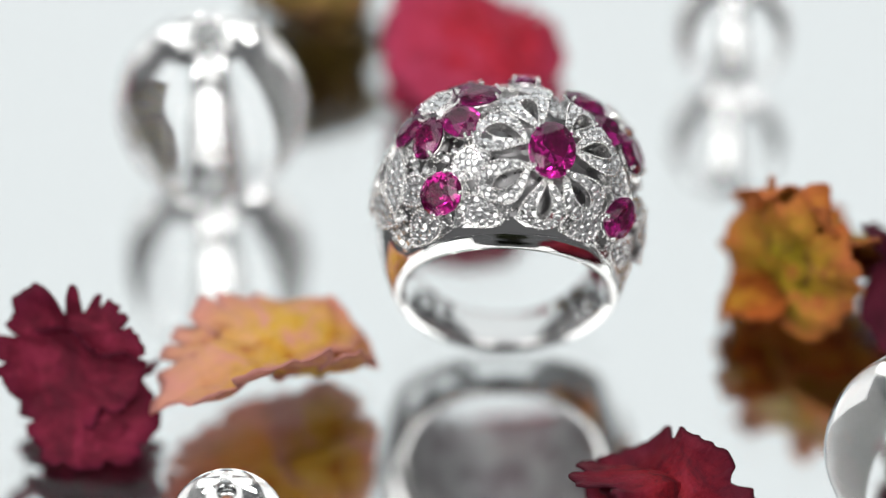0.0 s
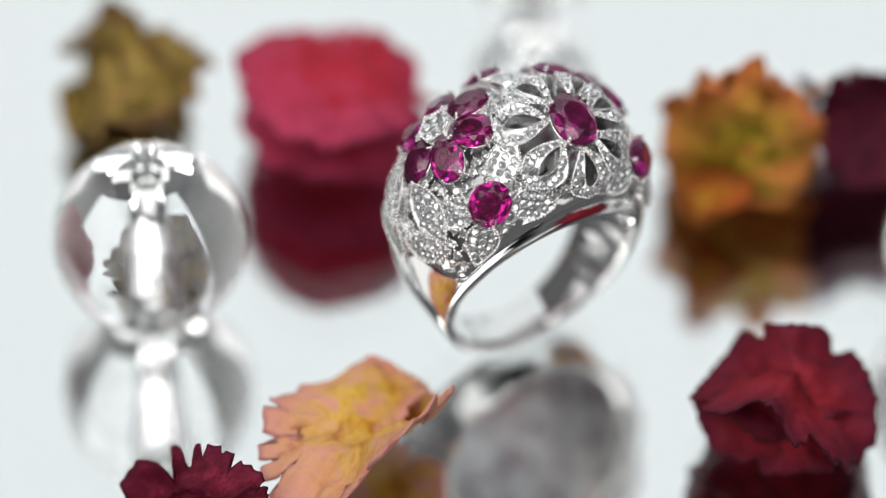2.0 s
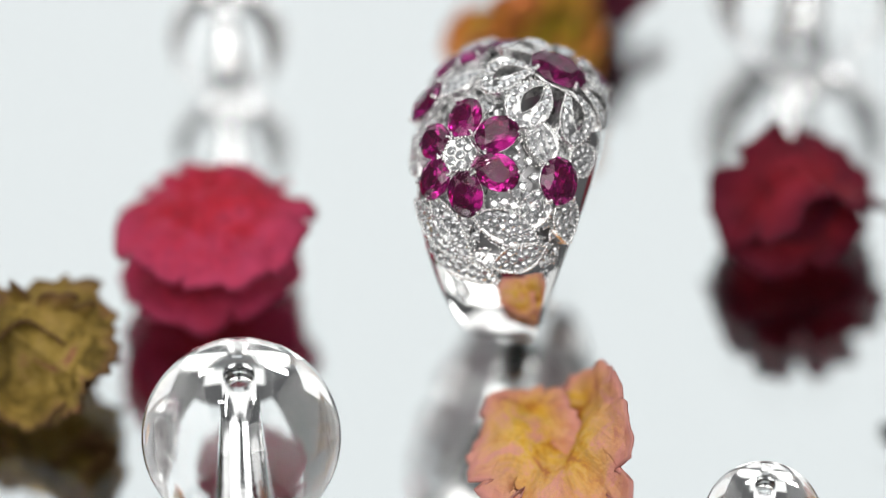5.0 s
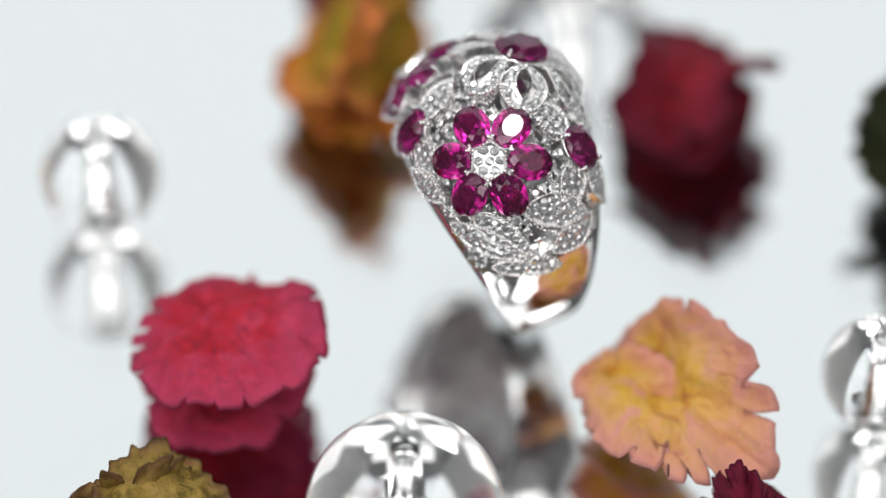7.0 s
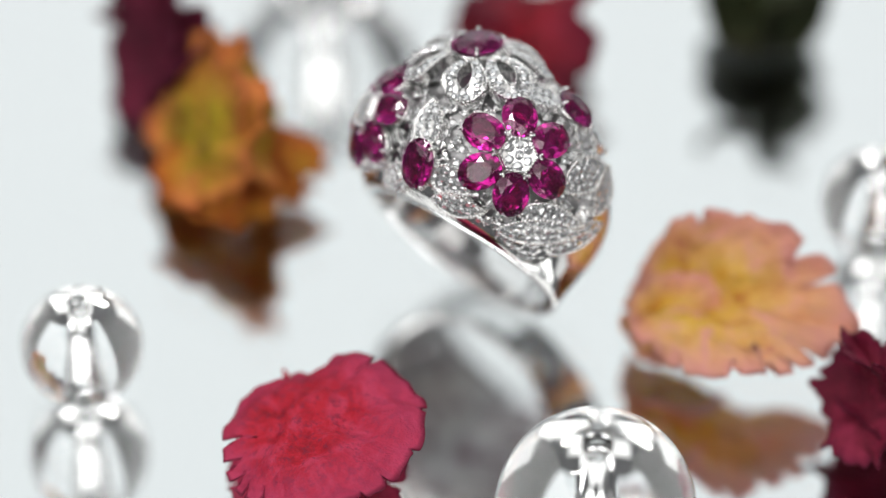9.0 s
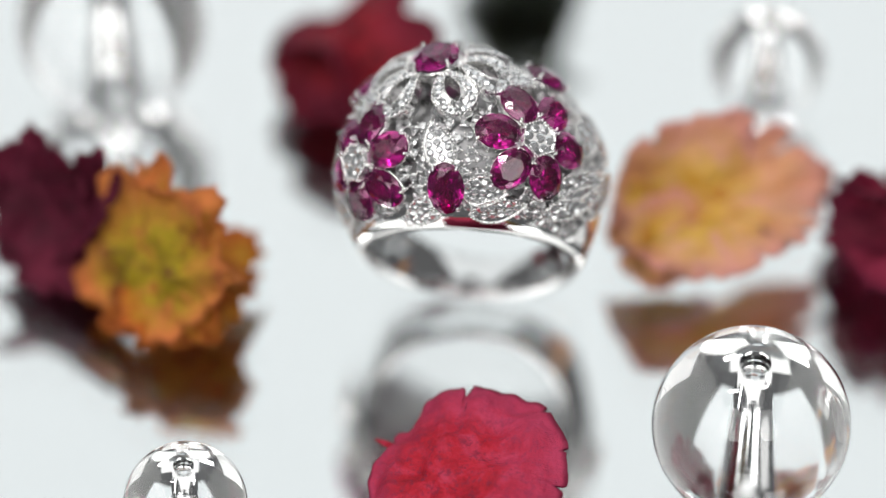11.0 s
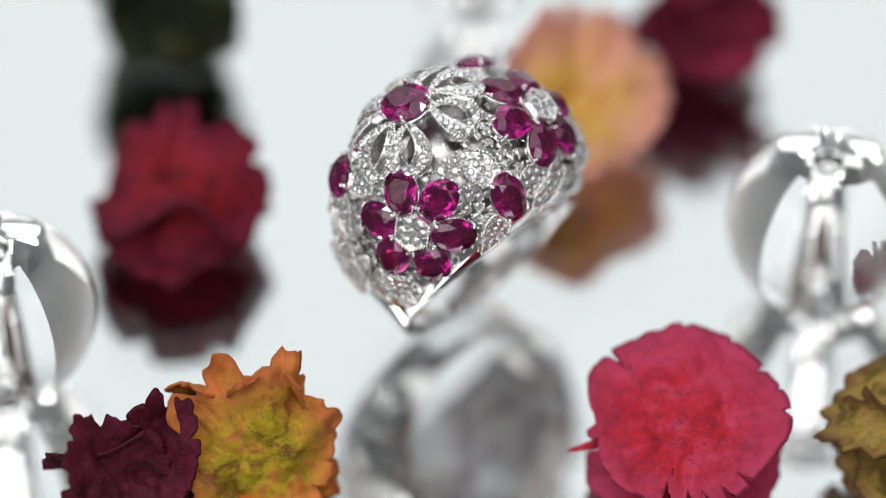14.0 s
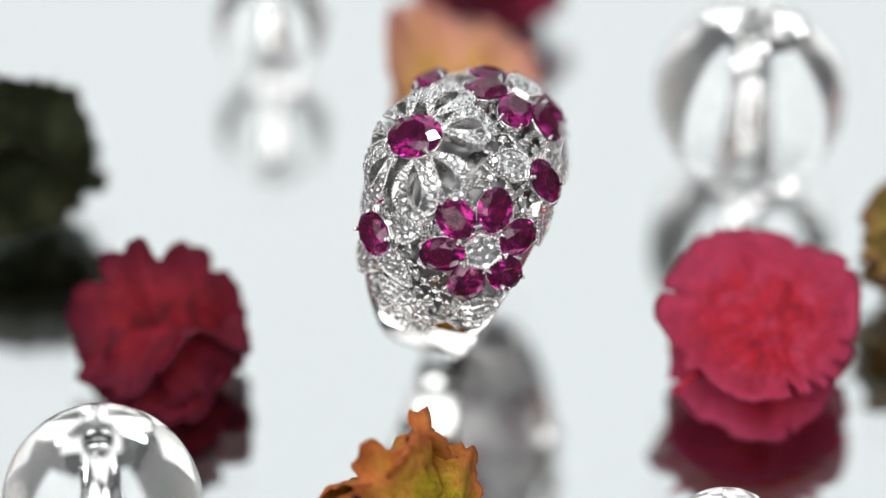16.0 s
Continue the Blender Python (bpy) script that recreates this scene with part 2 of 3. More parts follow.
# ---- dried petals and leaves ----
def petal_mesh(name, mat, wide, tall, turn, lift, teeth=(), cup=0.0, fold=0.0, ruffle=(0.0, 5, 0.0), lobes=(0.0, 5, 0.0), curl=0.0, seed=1, fine=0.02, root=-0.35, crumple=0.10, ragged=0.07, waves=(0.0, 4.0, 0.0)):
    """A dried petal. wide, tall: mm; turn: azimuth of its face, roll in its plane; lift: elevation of its face.
    teeth: (angle, width, depth) of slits in the rim; cup, fold, curl: how it bends; root: where the streaks start."""
    azimuth, roll = turn
    na, nr = 240, 18
    verts, faces, uvs = [], [], []
    shift = Vector((seed * 3.7, seed * 1.9, 0))
    for k in range(nr + 1):
        s = k / nr
        for i in range(na):
            a = 2 * math.pi * i / na
            rim = 1 + lobes[0] * math.cos(lobes[1] * a + lobes[2]) + 0.10 * noise.noise(Vector((math.cos(a) * 1.6, math.sin(a) * 1.6, seed)))
            rim += ragged * noise.noise(Vector((math.cos(a) * 3.4, math.sin(a) * 3.4, seed + 9)))
            rim += fine * noise.noise(Vector((math.cos(a) * 9, math.sin(a) * 9, seed + 5))) * 2
            for at, w, d in teeth:
                gap = abs((a - radians(at) + math.pi) % (2 * math.pi) - math.pi) / radians(w)
                if gap < 1:
                    rim -= d * (1 - gap ** (1.5 if d > 0 else 4)) * s ** 5
            u = s * rim * math.cos(a)
            v = root * (1 - s) + s * rim * math.sin(a)
            d2 = u * u + v * v
            z = cup * d2 - fold * abs(u) + ruffle[0] * s * s * math.sin(ruffle[1] * a + ruffle[2])
            z += curl * max(0.0, v) ** 2 * 0.9 + waves[0] * math.sin(waves[1] * u + waves[2] + 1.1 * v) * (0.35 + 0.65 * s)
            z += crumple * noise.noise(Vector((u * 2.2, v * 2.2, 0)) + shift) + 0.4 * crumple * noise.noise(Vector((u * 6, v * 6, 3)) + shift)
            verts.append((u * wide / 2, v * tall / 2, z * min(wide, tall) / 2))
            uvs.append((abs(2 * ((i / na - 0.25) % 1.0) - 1), s))
    for k in range(nr):
        for i in range(na):
            j = (i + 1) % na
            a, b = k * na, (k + 1) * na
            faces.append((a + i, b + i, b + j, a + j) if k else (0, b + i, b + j))
    spin = Euler((0, 0, radians(azimuth + 90))).to_matrix() @ Euler((radians(90 - lift), 0, 0)).to_matrix() @ Euler((0, 0, radians(roll))).to_matrix()
    verts = [spin @ Vector(v) for v in verts]
    return verts, faces, uvs


def petal(name, mat, parent, at, **how):
    verts, faces, uvs = petal_mesh(name, mat, **how)
    low = min(v.z for v in verts)
    base = Vector((at[0], at[1], max(at[2], -low + 0.12)))
    me = mesh_of(name, [(v + base) * MM for v in verts], faces, mat)
    layer = me.uv_layers.new(name="along")
    index = np.empty(len(me.loops), dtype=np.int32)
    me.loops.foreach_get("vertex_index", index)
    layer.data.foreach_set("uv", np.array(uvs, dtype=np.float32)[index].ravel())
    ob = part(name, me, parent)
    mod = ob.modifiers.new("thickness", "SOLIDIFY")
    mod.thickness, mod.offset = 0.22 * MM, 0
    return ob


def stem(mat, parent, points, thick):
    """A thin dry stalk through the points, in mm."""
    verts, faces, n = [], [], 8
    pts = [Vector(p) for p in points]
    for k, p in enumerate(pts):
        way = (pts[min(k + 1, len(pts) - 1)] - pts[max(k - 1, 0)]).normalized()
        side = way.orthogonal().normalized()
        r = thick * (1 - 0.75 * k / (len(pts) - 1))
        verts += [(p + (side * math.cos(2 * math.pi * i / n) + way.cross(side) * math.sin(2 * math.pi * i / n)) * r) * MM for i in range(n)]
    for k in range(len(pts) - 1):
        faces += [(k * n + i, k * n + (i + 1) % n, (k + 1) * n + (i + 1) % n, (k + 1) * n + i) for i in range(n)]
    faces += [tuple(range(n))[::-1], tuple((len(pts) - 1) * n + i for i in range(n))]
    return part("stem", mesh_of("stem", verts, faces, mat), parent, "thin dry stem")


def cluster(name, label, category, x, y):
    ob = new(name)
    tagged(ob, label, category)
    ob.empty_display_size = 0.005
    return rides(ob, x, y)


def build_petals():
    c = cluster("dried_petal", "crimson dried petal with a slit fringed rim, on the mirror", "petal", -1.2, 23.2)
    petal("petal", RED, c, (0, 0, 8.5), wide=17.0, tall=16.2, turn=(25, 0), lift=78, cup=-0.18, ruffle=(0.05, 3, 0.5), seed=2, fine=0.005, ragged=0.05, crumple=0.14,
          teeth=[(160, 2.2, 0.38), (283, 2.2, 0.42), (297, 2.4, 0.5), (308, 1.8, 0.3), (320, 2.0, 0.16), (335, 1.8, 0.2), (213, 36, 0.15), (213, 5, -0.10), (112, 1.8, 0.08), (60, 1.8, 0.12), (25, 1.8, 0.1), (42, 1.8, 0.08), (85, 1.8, 0.07)])
    petal("petal", RED, c, (0.2, 0.2, 1.9), wide=15.5, tall=14.5, turn=(20, 40), lift=83, cup=-0.14, ruffle=(0.05, 4, 1.0), seed=9, crumple=0.12,
          teeth=[(150, 2, 0.25), (60, 2, 0.2), (250, 2, 0.25), (300, 2, 0.15)])
    stem(RED, c, [(5.4, -3.2, 5.6), (7.0, -4.3, 4.8), (7.9, -4.9, 4.5)], 0.45)
    c = cluster("dried_leaf", "orange and olive lobed dried leaf leaning on the mirror", "leaf", 26.0, 3.0)
    petal("leaf_blade", ORANGE, c, (1.3, 1.3, 7.6), wide=13.0, tall=13.6, turn=(62, 0), lift=36, cup=-0.10, ruffle=(0.05, 5, 0.4), seed=3, fine=0.025, ragged=0.09, crumple=0.2,
          waves=(0.07, 4.5, 0.6), curl=0.12,
          teeth=[(110, 13, -0.36), (88, 9, 0.08), (66, 10, -0.24), (56, 3.5, -0.14), (72, 3, 0.08), (38, 9, 0.22), (136, 4, 0.15), (12, 9, -0.06), (222, 14, -0.22), (191, 3, 0.3), (147, 14, -0.2), (116, 6, 0.14), (318, 2.5, 0.18), (340, 2, 0.12), (268, 12, 0.08)])
    petal("leaf_blade", ORANGE, c, (-1.4, -3.2, 6.8), wide=13.5, tall=12.8, turn=(225, 10), lift=10, cup=-0.1, ruffle=(0.10, 4, 0.4), seed=13, fine=0.04, ragged=0.12, crumple=0.2, waves=(0.12, 4.0, 0.9), curl=-0.15,
          teeth=[(60, 9, 0.4), (82, 10, -0.2), (140, 8, 0.3), (112, 8, -0.16), (250, 6, 0.3), (20, 8, -0.15)])
    petal("leaf_blade", RUST, c, (-1.8, 0.2, 3.0), wide=14.5, tall=9.0, turn=(150, -10), lift=64, cup=-0.15, ruffle=(0.14, 4, 1.2), seed=43, fine=0.05, ragged=0.10, crumple=0.2,
          teeth=[(220, 9, 0.3), (300, 8, 0.3), (340, 6, 0.3), (260, 10, -0.15)])
    petal("leaf_blade", RUST, c, (1.8, 1.6, 2.6), wide=13.0, tall=8.5, turn=(66, 8), lift=62, cup=-0.18, ruffle=(0.12, 4, 0.7), seed=53, fine=0.05, ragged=0.12, crumple=0.2,
          teeth=[(230, 8, 0.3), (280, 7, 0.25), (320, 8, -0.15), (200, 6, 0.2)])
    c = cluster("dried_petal", "dark plum dried petals crumpled beside the orange leaf", "petal", 36.0, -1.6)
    petal("petal", PLUM, c, (1.9, -0.4, 6.9), wide=8.4, tall=11.5, turn=(88, 14), lift=30, cup=0.22, fold=-0.3, ruffle=(0.06, 3, 0.2), seed=4, fine=0.025, ragged=0.10, crumple=0.14,
          teeth=[(62, 7, 0.35), (84, 6, -0.12), (130, 9, -0.12), (105, 5, 0.12), (165, 3, 0.4), (178, 3, -0.2), (190, 4, 0.3), (20, 4, 0.2)])
    petal("petal", PLUM, c, (-2.0, 0.6, 6.8), wide=7.6, tall=11.5, turn=(45, -16), lift=32, cup=0.2, fold=-0.3, ruffle=(0.06, 3, 0.9), seed=14, fine=0.025, ragged=0.10, crumple=0.14,
          teeth=[(96, 8, 0.3), (115, 8, -0.15), (70, 9, -0.12), (40, 4, 0.2), (150, 4, 0.25)])
    petal("petal", PLUM, c, (0.4, -2.0, 5.6), wide=11, tall=10, turn=(245, 10), lift=38, cup=0.2, ruffle=(0.10, 4, 0.5), seed=34, fine=0.03, ragged=0.12,
          teeth=[(60, 6, 0.35), (100, 8, -0.12), (130, 5, 0.3), (30, 5, 0.25)])
    petal("petal", PLUM, c, (1.2, 2.2, 2.9), wide=12, tall=9, turn=(62, 0), lift=52, cup=-0.15, fold=0.15, ruffle=(0.12, 4, 0.9), seed=24, fine=0.04, ragged=0.10,
          teeth=[(250, 7, 0.25), (300, 5, 0.25), (190, 5, 0.3)])
    c = cluster("dried_petal", "peach and yellow dried petal curled on the mirror", "petal", -17.8, -10.5)
    petal("petal", PEACH, c, (0, 0, 4.2), wide=14.6, tall=18.2, turn=(95, -72), lift=66, cup=-0.12, fold=-0.8, root=-0.75, ruffle=(0.08, 3, 0.4), seed=5, fine=0.018, ragged=0.08, crumple=0.18, waves=(0.16, 4.0, 0.5), curl=-0.12,
          teeth=[(62, 2.5, 0.40), (35, 2.5, 0.5), (48, 2, 0.2), (16, 3, 0.25), (345, 3, 0.35), (322, 3, 0.25), (120, 2.5, 0.35), (140, 4, 0.3), (205, 3, 0.3), (90, 12, -0.10)])
    petal("petal", PEACH, c, (3.4, 3.6, 3.2), wide=7.5, tall=9.5, turn=(120, -60), lift=48, cup=-0.35, fold=-0.2, ruffle=(0.06, 3, 1.4), seed=65, fine=0.02, ragged=0.08, crumple=0.14,
          teeth=[(200, 3, 0.3), (235, 3, 0.25), (265, 3, 0.3)])
    c = cluster("dried_petal", "maroon carnation petals with ragged rims, upright on the mirror", "petal", -33.3, -10.8)
    petal("petal", MAROON, c, (-0.4, 0.4, 6.2), wide=12.6, tall=11, turn=(262, 4), lift=42, cup=0.15, fold=-0.2, ruffle=(0.08, 4, 0.4), waves=(0.10, 4.4, 0.3), seed=6, fine=0.03, ragged=0.06,
          teeth=[(122, 18, -0.2), (99, 5, 0.42), (89, 4, -0.12), (79, 6, 0.32), (66, 3, 0.2), (50, 2.5, 0.10), (37, 3, 0.26), (4, 3, 0.12), (158, 4, 0.35), (185, 5, 0.2), (300, 8, 0.2)])
    petal("petal", MAROON, c, (0.8, -3.6, 3.8), wide=11.5, tall=9.0, turn=(268, -12), lift=55, cup=-0.12, fold=0.2, ruffle=(0.08, 3, 0.9), seed=46, fine=0.03, ragged=0.08,
          teeth=[(250, 10, -0.15), (300, 7, 0.2), (205, 6, 0.25), (340, 4, 0.15)])
    petal("petal", MAROON, c, (0.5, 1.5, 5.0), wide=11, tall=10, turn=(60, 0), lift=35, cup=0.25, ruffle=(0.12, 5, 1.4), waves=(0.12, 4.6, 1.3), seed=16, fine=0.08, teeth=[(80, 6, 0.4), (120, 6, 0.3), (40, 5, 0.3)])
    petal("petal", MAROON, c, (0, 0, 2.5), wide=11, tall=8, turn=(250, 0), lift=70, cup=0.1, ruffle=(0.15, 4, 0.4), seed=26, fine=0.06)
    c = cluster("dried_petal", "wine red dried petals folded together on the mirror", "petal", 15.0, -23.4)
    petal("petal", WINE, c, (0, 0, 4.2), wide=14.5, tall=14, turn=(24, 12), lift=58, cup=-0.10, fold=0.62, ruffle=(0.04, 3, 0.4), seed=7, fine=0.03, crumple=0.10, ragged=0.12, waves=(0.05, 6.0, 0.2),
          teeth=[(75, 9, 0.2), (110, 7, -0.12), (128, 7, 0.2), (200, 8, 0.14), (30, 5, 0.12)])
    petal("petal", WINE, c, (-0.8, -0.4, 3.4), wide=15, tall=12.5, turn=(225, 6), lift=62, cup=-0.16, fold=0.25, ruffle=(0.09, 4, 1.4), seed=17, fine=0.03, crumple=0.14, waves=(0.12, 4.0, 0.9),
          teeth=[(60, 7, 0.2), (115, 6, 0.2), (250, 6, 0.2), (310, 7, 0.2)])
    petal("petal", WINE, c, (0.6, 1.2, 2.6), wide=13.5, tall=10, turn=(70, 0), lift=70, cup=-0.12, ruffle=(0.12, 4, 0.4), seed=27, fine=0.04, ragged=0.1)
    c = cluster("dried_leaf", "crumpled olive brown dried leaf on the mirror", "leaf", -15.9, 34.9)
    petal("leaf_blade", OLIVE, c, (-1.6, -0.6, 4.0), wide=12.5, tall=12, turn=(165, 75), lift=58, cup=-0.1, fold=0.75, ruffle=(0.08, 3, 0.4), waves=(0.10, 4.2, 0.3), seed=8, fine=0.05, ragged=0.12, crumple=0.2,
          teeth=[(10, 9, -0.2), (150, 6, 0.2), (60, 5, 0.2)])
    petal("leaf_blade", OLIVE, c, (1.6, 0.2, 4.6), wide=13, tall=9.5, turn=(185, -8), lift=30, cup=0.35, fold=0.2, ruffle=(0.16, 5, 1.4), waves=(0.16, 4.6, 1.3), seed=18, fine=0.08, ragged=0.16, crumple=0.24,
          teeth=[(70, 7, -0.2), (95, 6, 0.35), (120, 8, 0.3), (45, 6, 0.3)])
    petal("leaf_blade", OLIVE, c, (2.2, 0.6, 4.6), wide=14.0, tall=10, turn=(10, 0), lift=48, cup=0.1, fold=0.4, ruffle=(0.14, 5, 0.6), waves=(0.2, 3.8, 1.3), seed=58, fine=0.06, ragged=0.12)
    petal("leaf_blade", OLIVE, c, (0, 0, 2.0), wide=13, tall=10, turn=(120, 0), lift=70, ruffle=(0.2, 4, 0.4), seed=28, fine=0.05)
    c = cluster("dried_leaf", "crumpled dark green dried leaf on the mirror", "leaf", 2.2, -41.2)
    petal("leaf_blade", GREEN, c, (0, 0, 6.5), wide=14, tall=13.5, turn=(20, 0), lift=35, cup=0.1, fold=0.3, ruffle=(0.14, 5, 0.4), waves=(0.16, 4.5, 0.3), seed=10, fine=0.07)
    petal("leaf_blade", GREEN, c, (0, 0.5, 5.5), wide=14, tall=12.5, turn=(200, 0), lift=40, cup=0.1, fold=0.3, ruffle=(0.14, 5, 1.4), waves=(0.16, 4.0, 1.3), seed=20, fine=0.07)
    petal("leaf_blade", GREEN, c, (0, 0, 2.0), wide=11, tall=10, turn=(120, 0), lift=70, ruffle=(0.2, 4, 0.4), seed=30, fine=0.05)


build_petals()


# ---- the ring ----
def make_gold(name, rough, grain, color=(0.88, 0.875, 0.87)):
    m, tree, b = material(name, rough, 1.0, color)
    tree.links.new(ramp(tree, noise_out(tree, grain, 4.0), [(0.35, (rough * 0.6,) * 3), (0.75, (rough * 1.6,) * 3)]), b.inputs["Roughness"])
    bump(tree, b, noise_out(tree, grain * 3, 3.0), 0.05, 0.00005)
    return m


def make_gem(name, color, ior, through, rough=0.0):
    m, tree, b = material(name, rough, 0.0, color)
    b.inputs["Transmission Weight"].default_value = through
    b.inputs["IOR"].default_value = ior
    return m


def make_ruby():
    m = make_gem("ruby", (0.70, 0.02, 0.24), 1.70, 0.93)
    tree = m.node_tree
    b = tree.nodes["Principled BSDF"]
    tint = ramp(tree, noise_out(tree, 900, 2.0), [(0.35, (0.32, 0.004, 0.14)), (0.65, (0.60, 0.02, 0.30))])
    tree.links.new(tint, b.inputs["Base Color"])
    return m


GOLD, PLATE, RUBY, DIAMOND = make_gold("polished_white_gold", 0.05, 400), make_gold("beaded_white_gold", 0.22, 1500, (0.96, 0.955, 0.95)), make_ruby(), make_gem("diamond", (0.97, 0.975, 0.985), 2.4, 0.55, 0.03)
DIAMOND.node_tree.nodes["Principled BSDF"].inputs["Metallic"].default_value = 0.45  # silvered flash of the cut facets
# Darker gold: shade of the open gaps between motifs is put into the colour.
GAP_SHADE = make_gold("gap_shade_gold", 0.38, 900, (0.36, 0.355, 0.36))


def make_gallery():
    """Unpolished inside of the crown; shaded holes behind each stone are painted dark."""
    m, tree, b = material("pierced_white_gold", 0.45, 1.0, (0.5, 0.5, 0.5))
    tc = tree.nodes.new("ShaderNodeTexCoord")
    cells = node(tree, "ShaderNodeTexVoronoi", Scale=520.0)
    tree.links.new(tc.outputs["Object"], cells.inputs["Vector"])
    # hole shade and the purple of the ruby backs go into the colour
    col = ramp(tree, cells.outputs["Distance"], [(0.18, (0.20, 0.09, 0.16)), (0.36, (0.58, 0.54, 0.57)), (0.6, (0.85, 0.85, 0.85))])
    tree.links.new(col, b.inputs["Base Color"])
    bump(tree, b, cells.outputs["Distance"], 0.6, 0.0004)
    return m


GALLERY = make_gallery()

# the ring's own space, in mm: y along the finger, z to the crown of the dome
RING_X, RING_Y, RING_Z = 1.4, -2.1, 9.3
RING_TURN = (pose(0, 0, 0, 0, 0, 1.5) @ pose(0, 0, 0, -5.0) @ pose(0, 0, 0, 0, 6.0)).to_3x3()
HOLE, RIM = 8.2, 9.05


def crown_radius(d):
    return 9.25 + 6.6 * math.cos(radians(min(abs(d) * (0.85 if d > 0 else 0.75), 90))) ** 2


def half_width(d):
    return 1.9 + 5.4 * ((1 + math.cos(radians(d))) / 2) ** 1.3


def on_dome(d, s, h=0.0):
    """Point of the dome at d degrees round the finger and s degrees across the band."""
    k = radians(s)
    r = RIM + (crown_radius(d) - RIM + h) * math.cos(k)
    return Vector((r * math.sin(radians(d)), (half_width(d) + h) * math.sin(k), r * math.cos(radians(d))))


class Seat:
    """A tangent frame on the dome; place() lays flat coordinates on the curved metal."""

    def __init__(self, d, s, turn=0.0):
        self.p = on_dome(d, s)
        e1 = (on_dome(d + 0.5, s) - on_dome(d - 0.5, s)).normalized()
        e2 = (on_dome(d, s + 0.5) - on_dome(d, s - 0.5)).normalized()
        self.n = e1.cross(e2).normalized()
        e2 = self.n.cross(e1)
        c, q = math.cos(radians(turn)), math.sin(radians(turn))
        self.e1, self.e2 = e1 * c + e2 * q, e2 * c - e1 * q

    def place(self, a, b, h):
        q = self.p + self.e1 * a + self.e2 * b
        d = math.degrees(math.atan2(q.x, q.z))
        rise, wide = crown_radius(d) - RIM, half_width(d)
        s = math.degrees(math.atan2(q.y / wide, (math.hypot(q.x, q.z) - RIM) / rise))
        return on_dome(d, s, h)

    def flat(self, a, b, h):
        return self.p + self.e1 * a + self.e2 * b + self.n * h

    def matrix(self, a=0.0, b=0.0, h=0.0, hug=True):
        p = self.place(a, b, h) if hug else self.flat(a, b, h)
        n = self.n
        if hug and (a or b):
            n = (self.place(a + 0.05, b, 0) - self.place(a - 0.05, b, 0)).cross(self.place(a, b + 0.05, 0) - self.place(a, b - 0.05, 0)).normalized()
        e1 = (self.e1 - n * self.e1.dot(n)).normalized()
        e2 = n.cross(e1)
        m = Matrix((e1, e2, n)).transposed().to_4x4()
        m.translation = p
        return m


BALL = None


def ball_shape():
    bm = bmesh.new()
    bmesh.ops.create_icosphere(bm, subdivisions=1, radius=1.0)
    shape = [v.co.copy() for v in bm.verts], [tuple(v.index for v in f.verts) for f in bm.faces]
    bm.free()
    return shape


def add_ball(verts, faces, at, r):
    k = len(verts)
    verts += [at + v * r for v in BALL[0]]
    faces += [tuple(i + k for i in f) for f in BALL[1]]


def gem_shape(n=8, depth=0.62):
    """Brilliant cut of girdle radius 1."""
    ring = lambda r, z, count, off: [Vector((r * math.cos(2 * math.pi * (i + off) / count), r * math.sin(2 * math.pi * (i + off) / count), z)) for i in range(count)]
    table, mid, girdle, low = ring(0.56, 0.34, n, 0), ring(0.80, 0.20, n, 0.5), ring(1.0, 0.0, 2 * n, 0), ring(0.55, -0.55 * depth, n, 0.5)
    base = ring(1.0, -0.05, 2 * n, 0)
    v = table + mid + girdle + base + low + [Vector((0, 0, -depth))]
    T, Mi, G, B, L, C = 0, n, 2 * n, 4 * n, 6 * n, 7 * n
    f = [tuple(range(n))]
    for i in range(n):
        j = (i + 1) % n
        f += [(T + i, Mi + i, T + j), (T + i, G + 2 * i, Mi + i), (T + i, Mi + (i - 1) % n, G + 2 * i)]
        f += [(Mi + i, G + 2 * i, G + 2 * i + 1), (Mi + i, G + 2 * i + 1, G + (2 * i + 2) % (2 * n))]
        f += [(B + 2 * i, L + i, B + 2 * i + 1), (B + 2 * i + 1, L + i, B + (2 * i + 2) % (2 * n)), (B + 2 * i, L + (i - 1) % n, L + i), (L + i, C, L + j)]
    f += [(G + i, B + i, B + (i + 1) % (2 * n), G + (i + 1) % (2 * n)) for i in range(2 * n)]
    return v, f


def settle(verts):
    return [(RING_TURN @ v + Vector((0, 0, RING_Z))) * MM for v in verts]


def settle_matrix(m):
    return Matrix.Translation((0, 0, RING_Z * MM)) @ RING_TURN.to_4x4() @ Matrix.Translation(m.translation * MM) @ m.to_3x3().to_4x4()


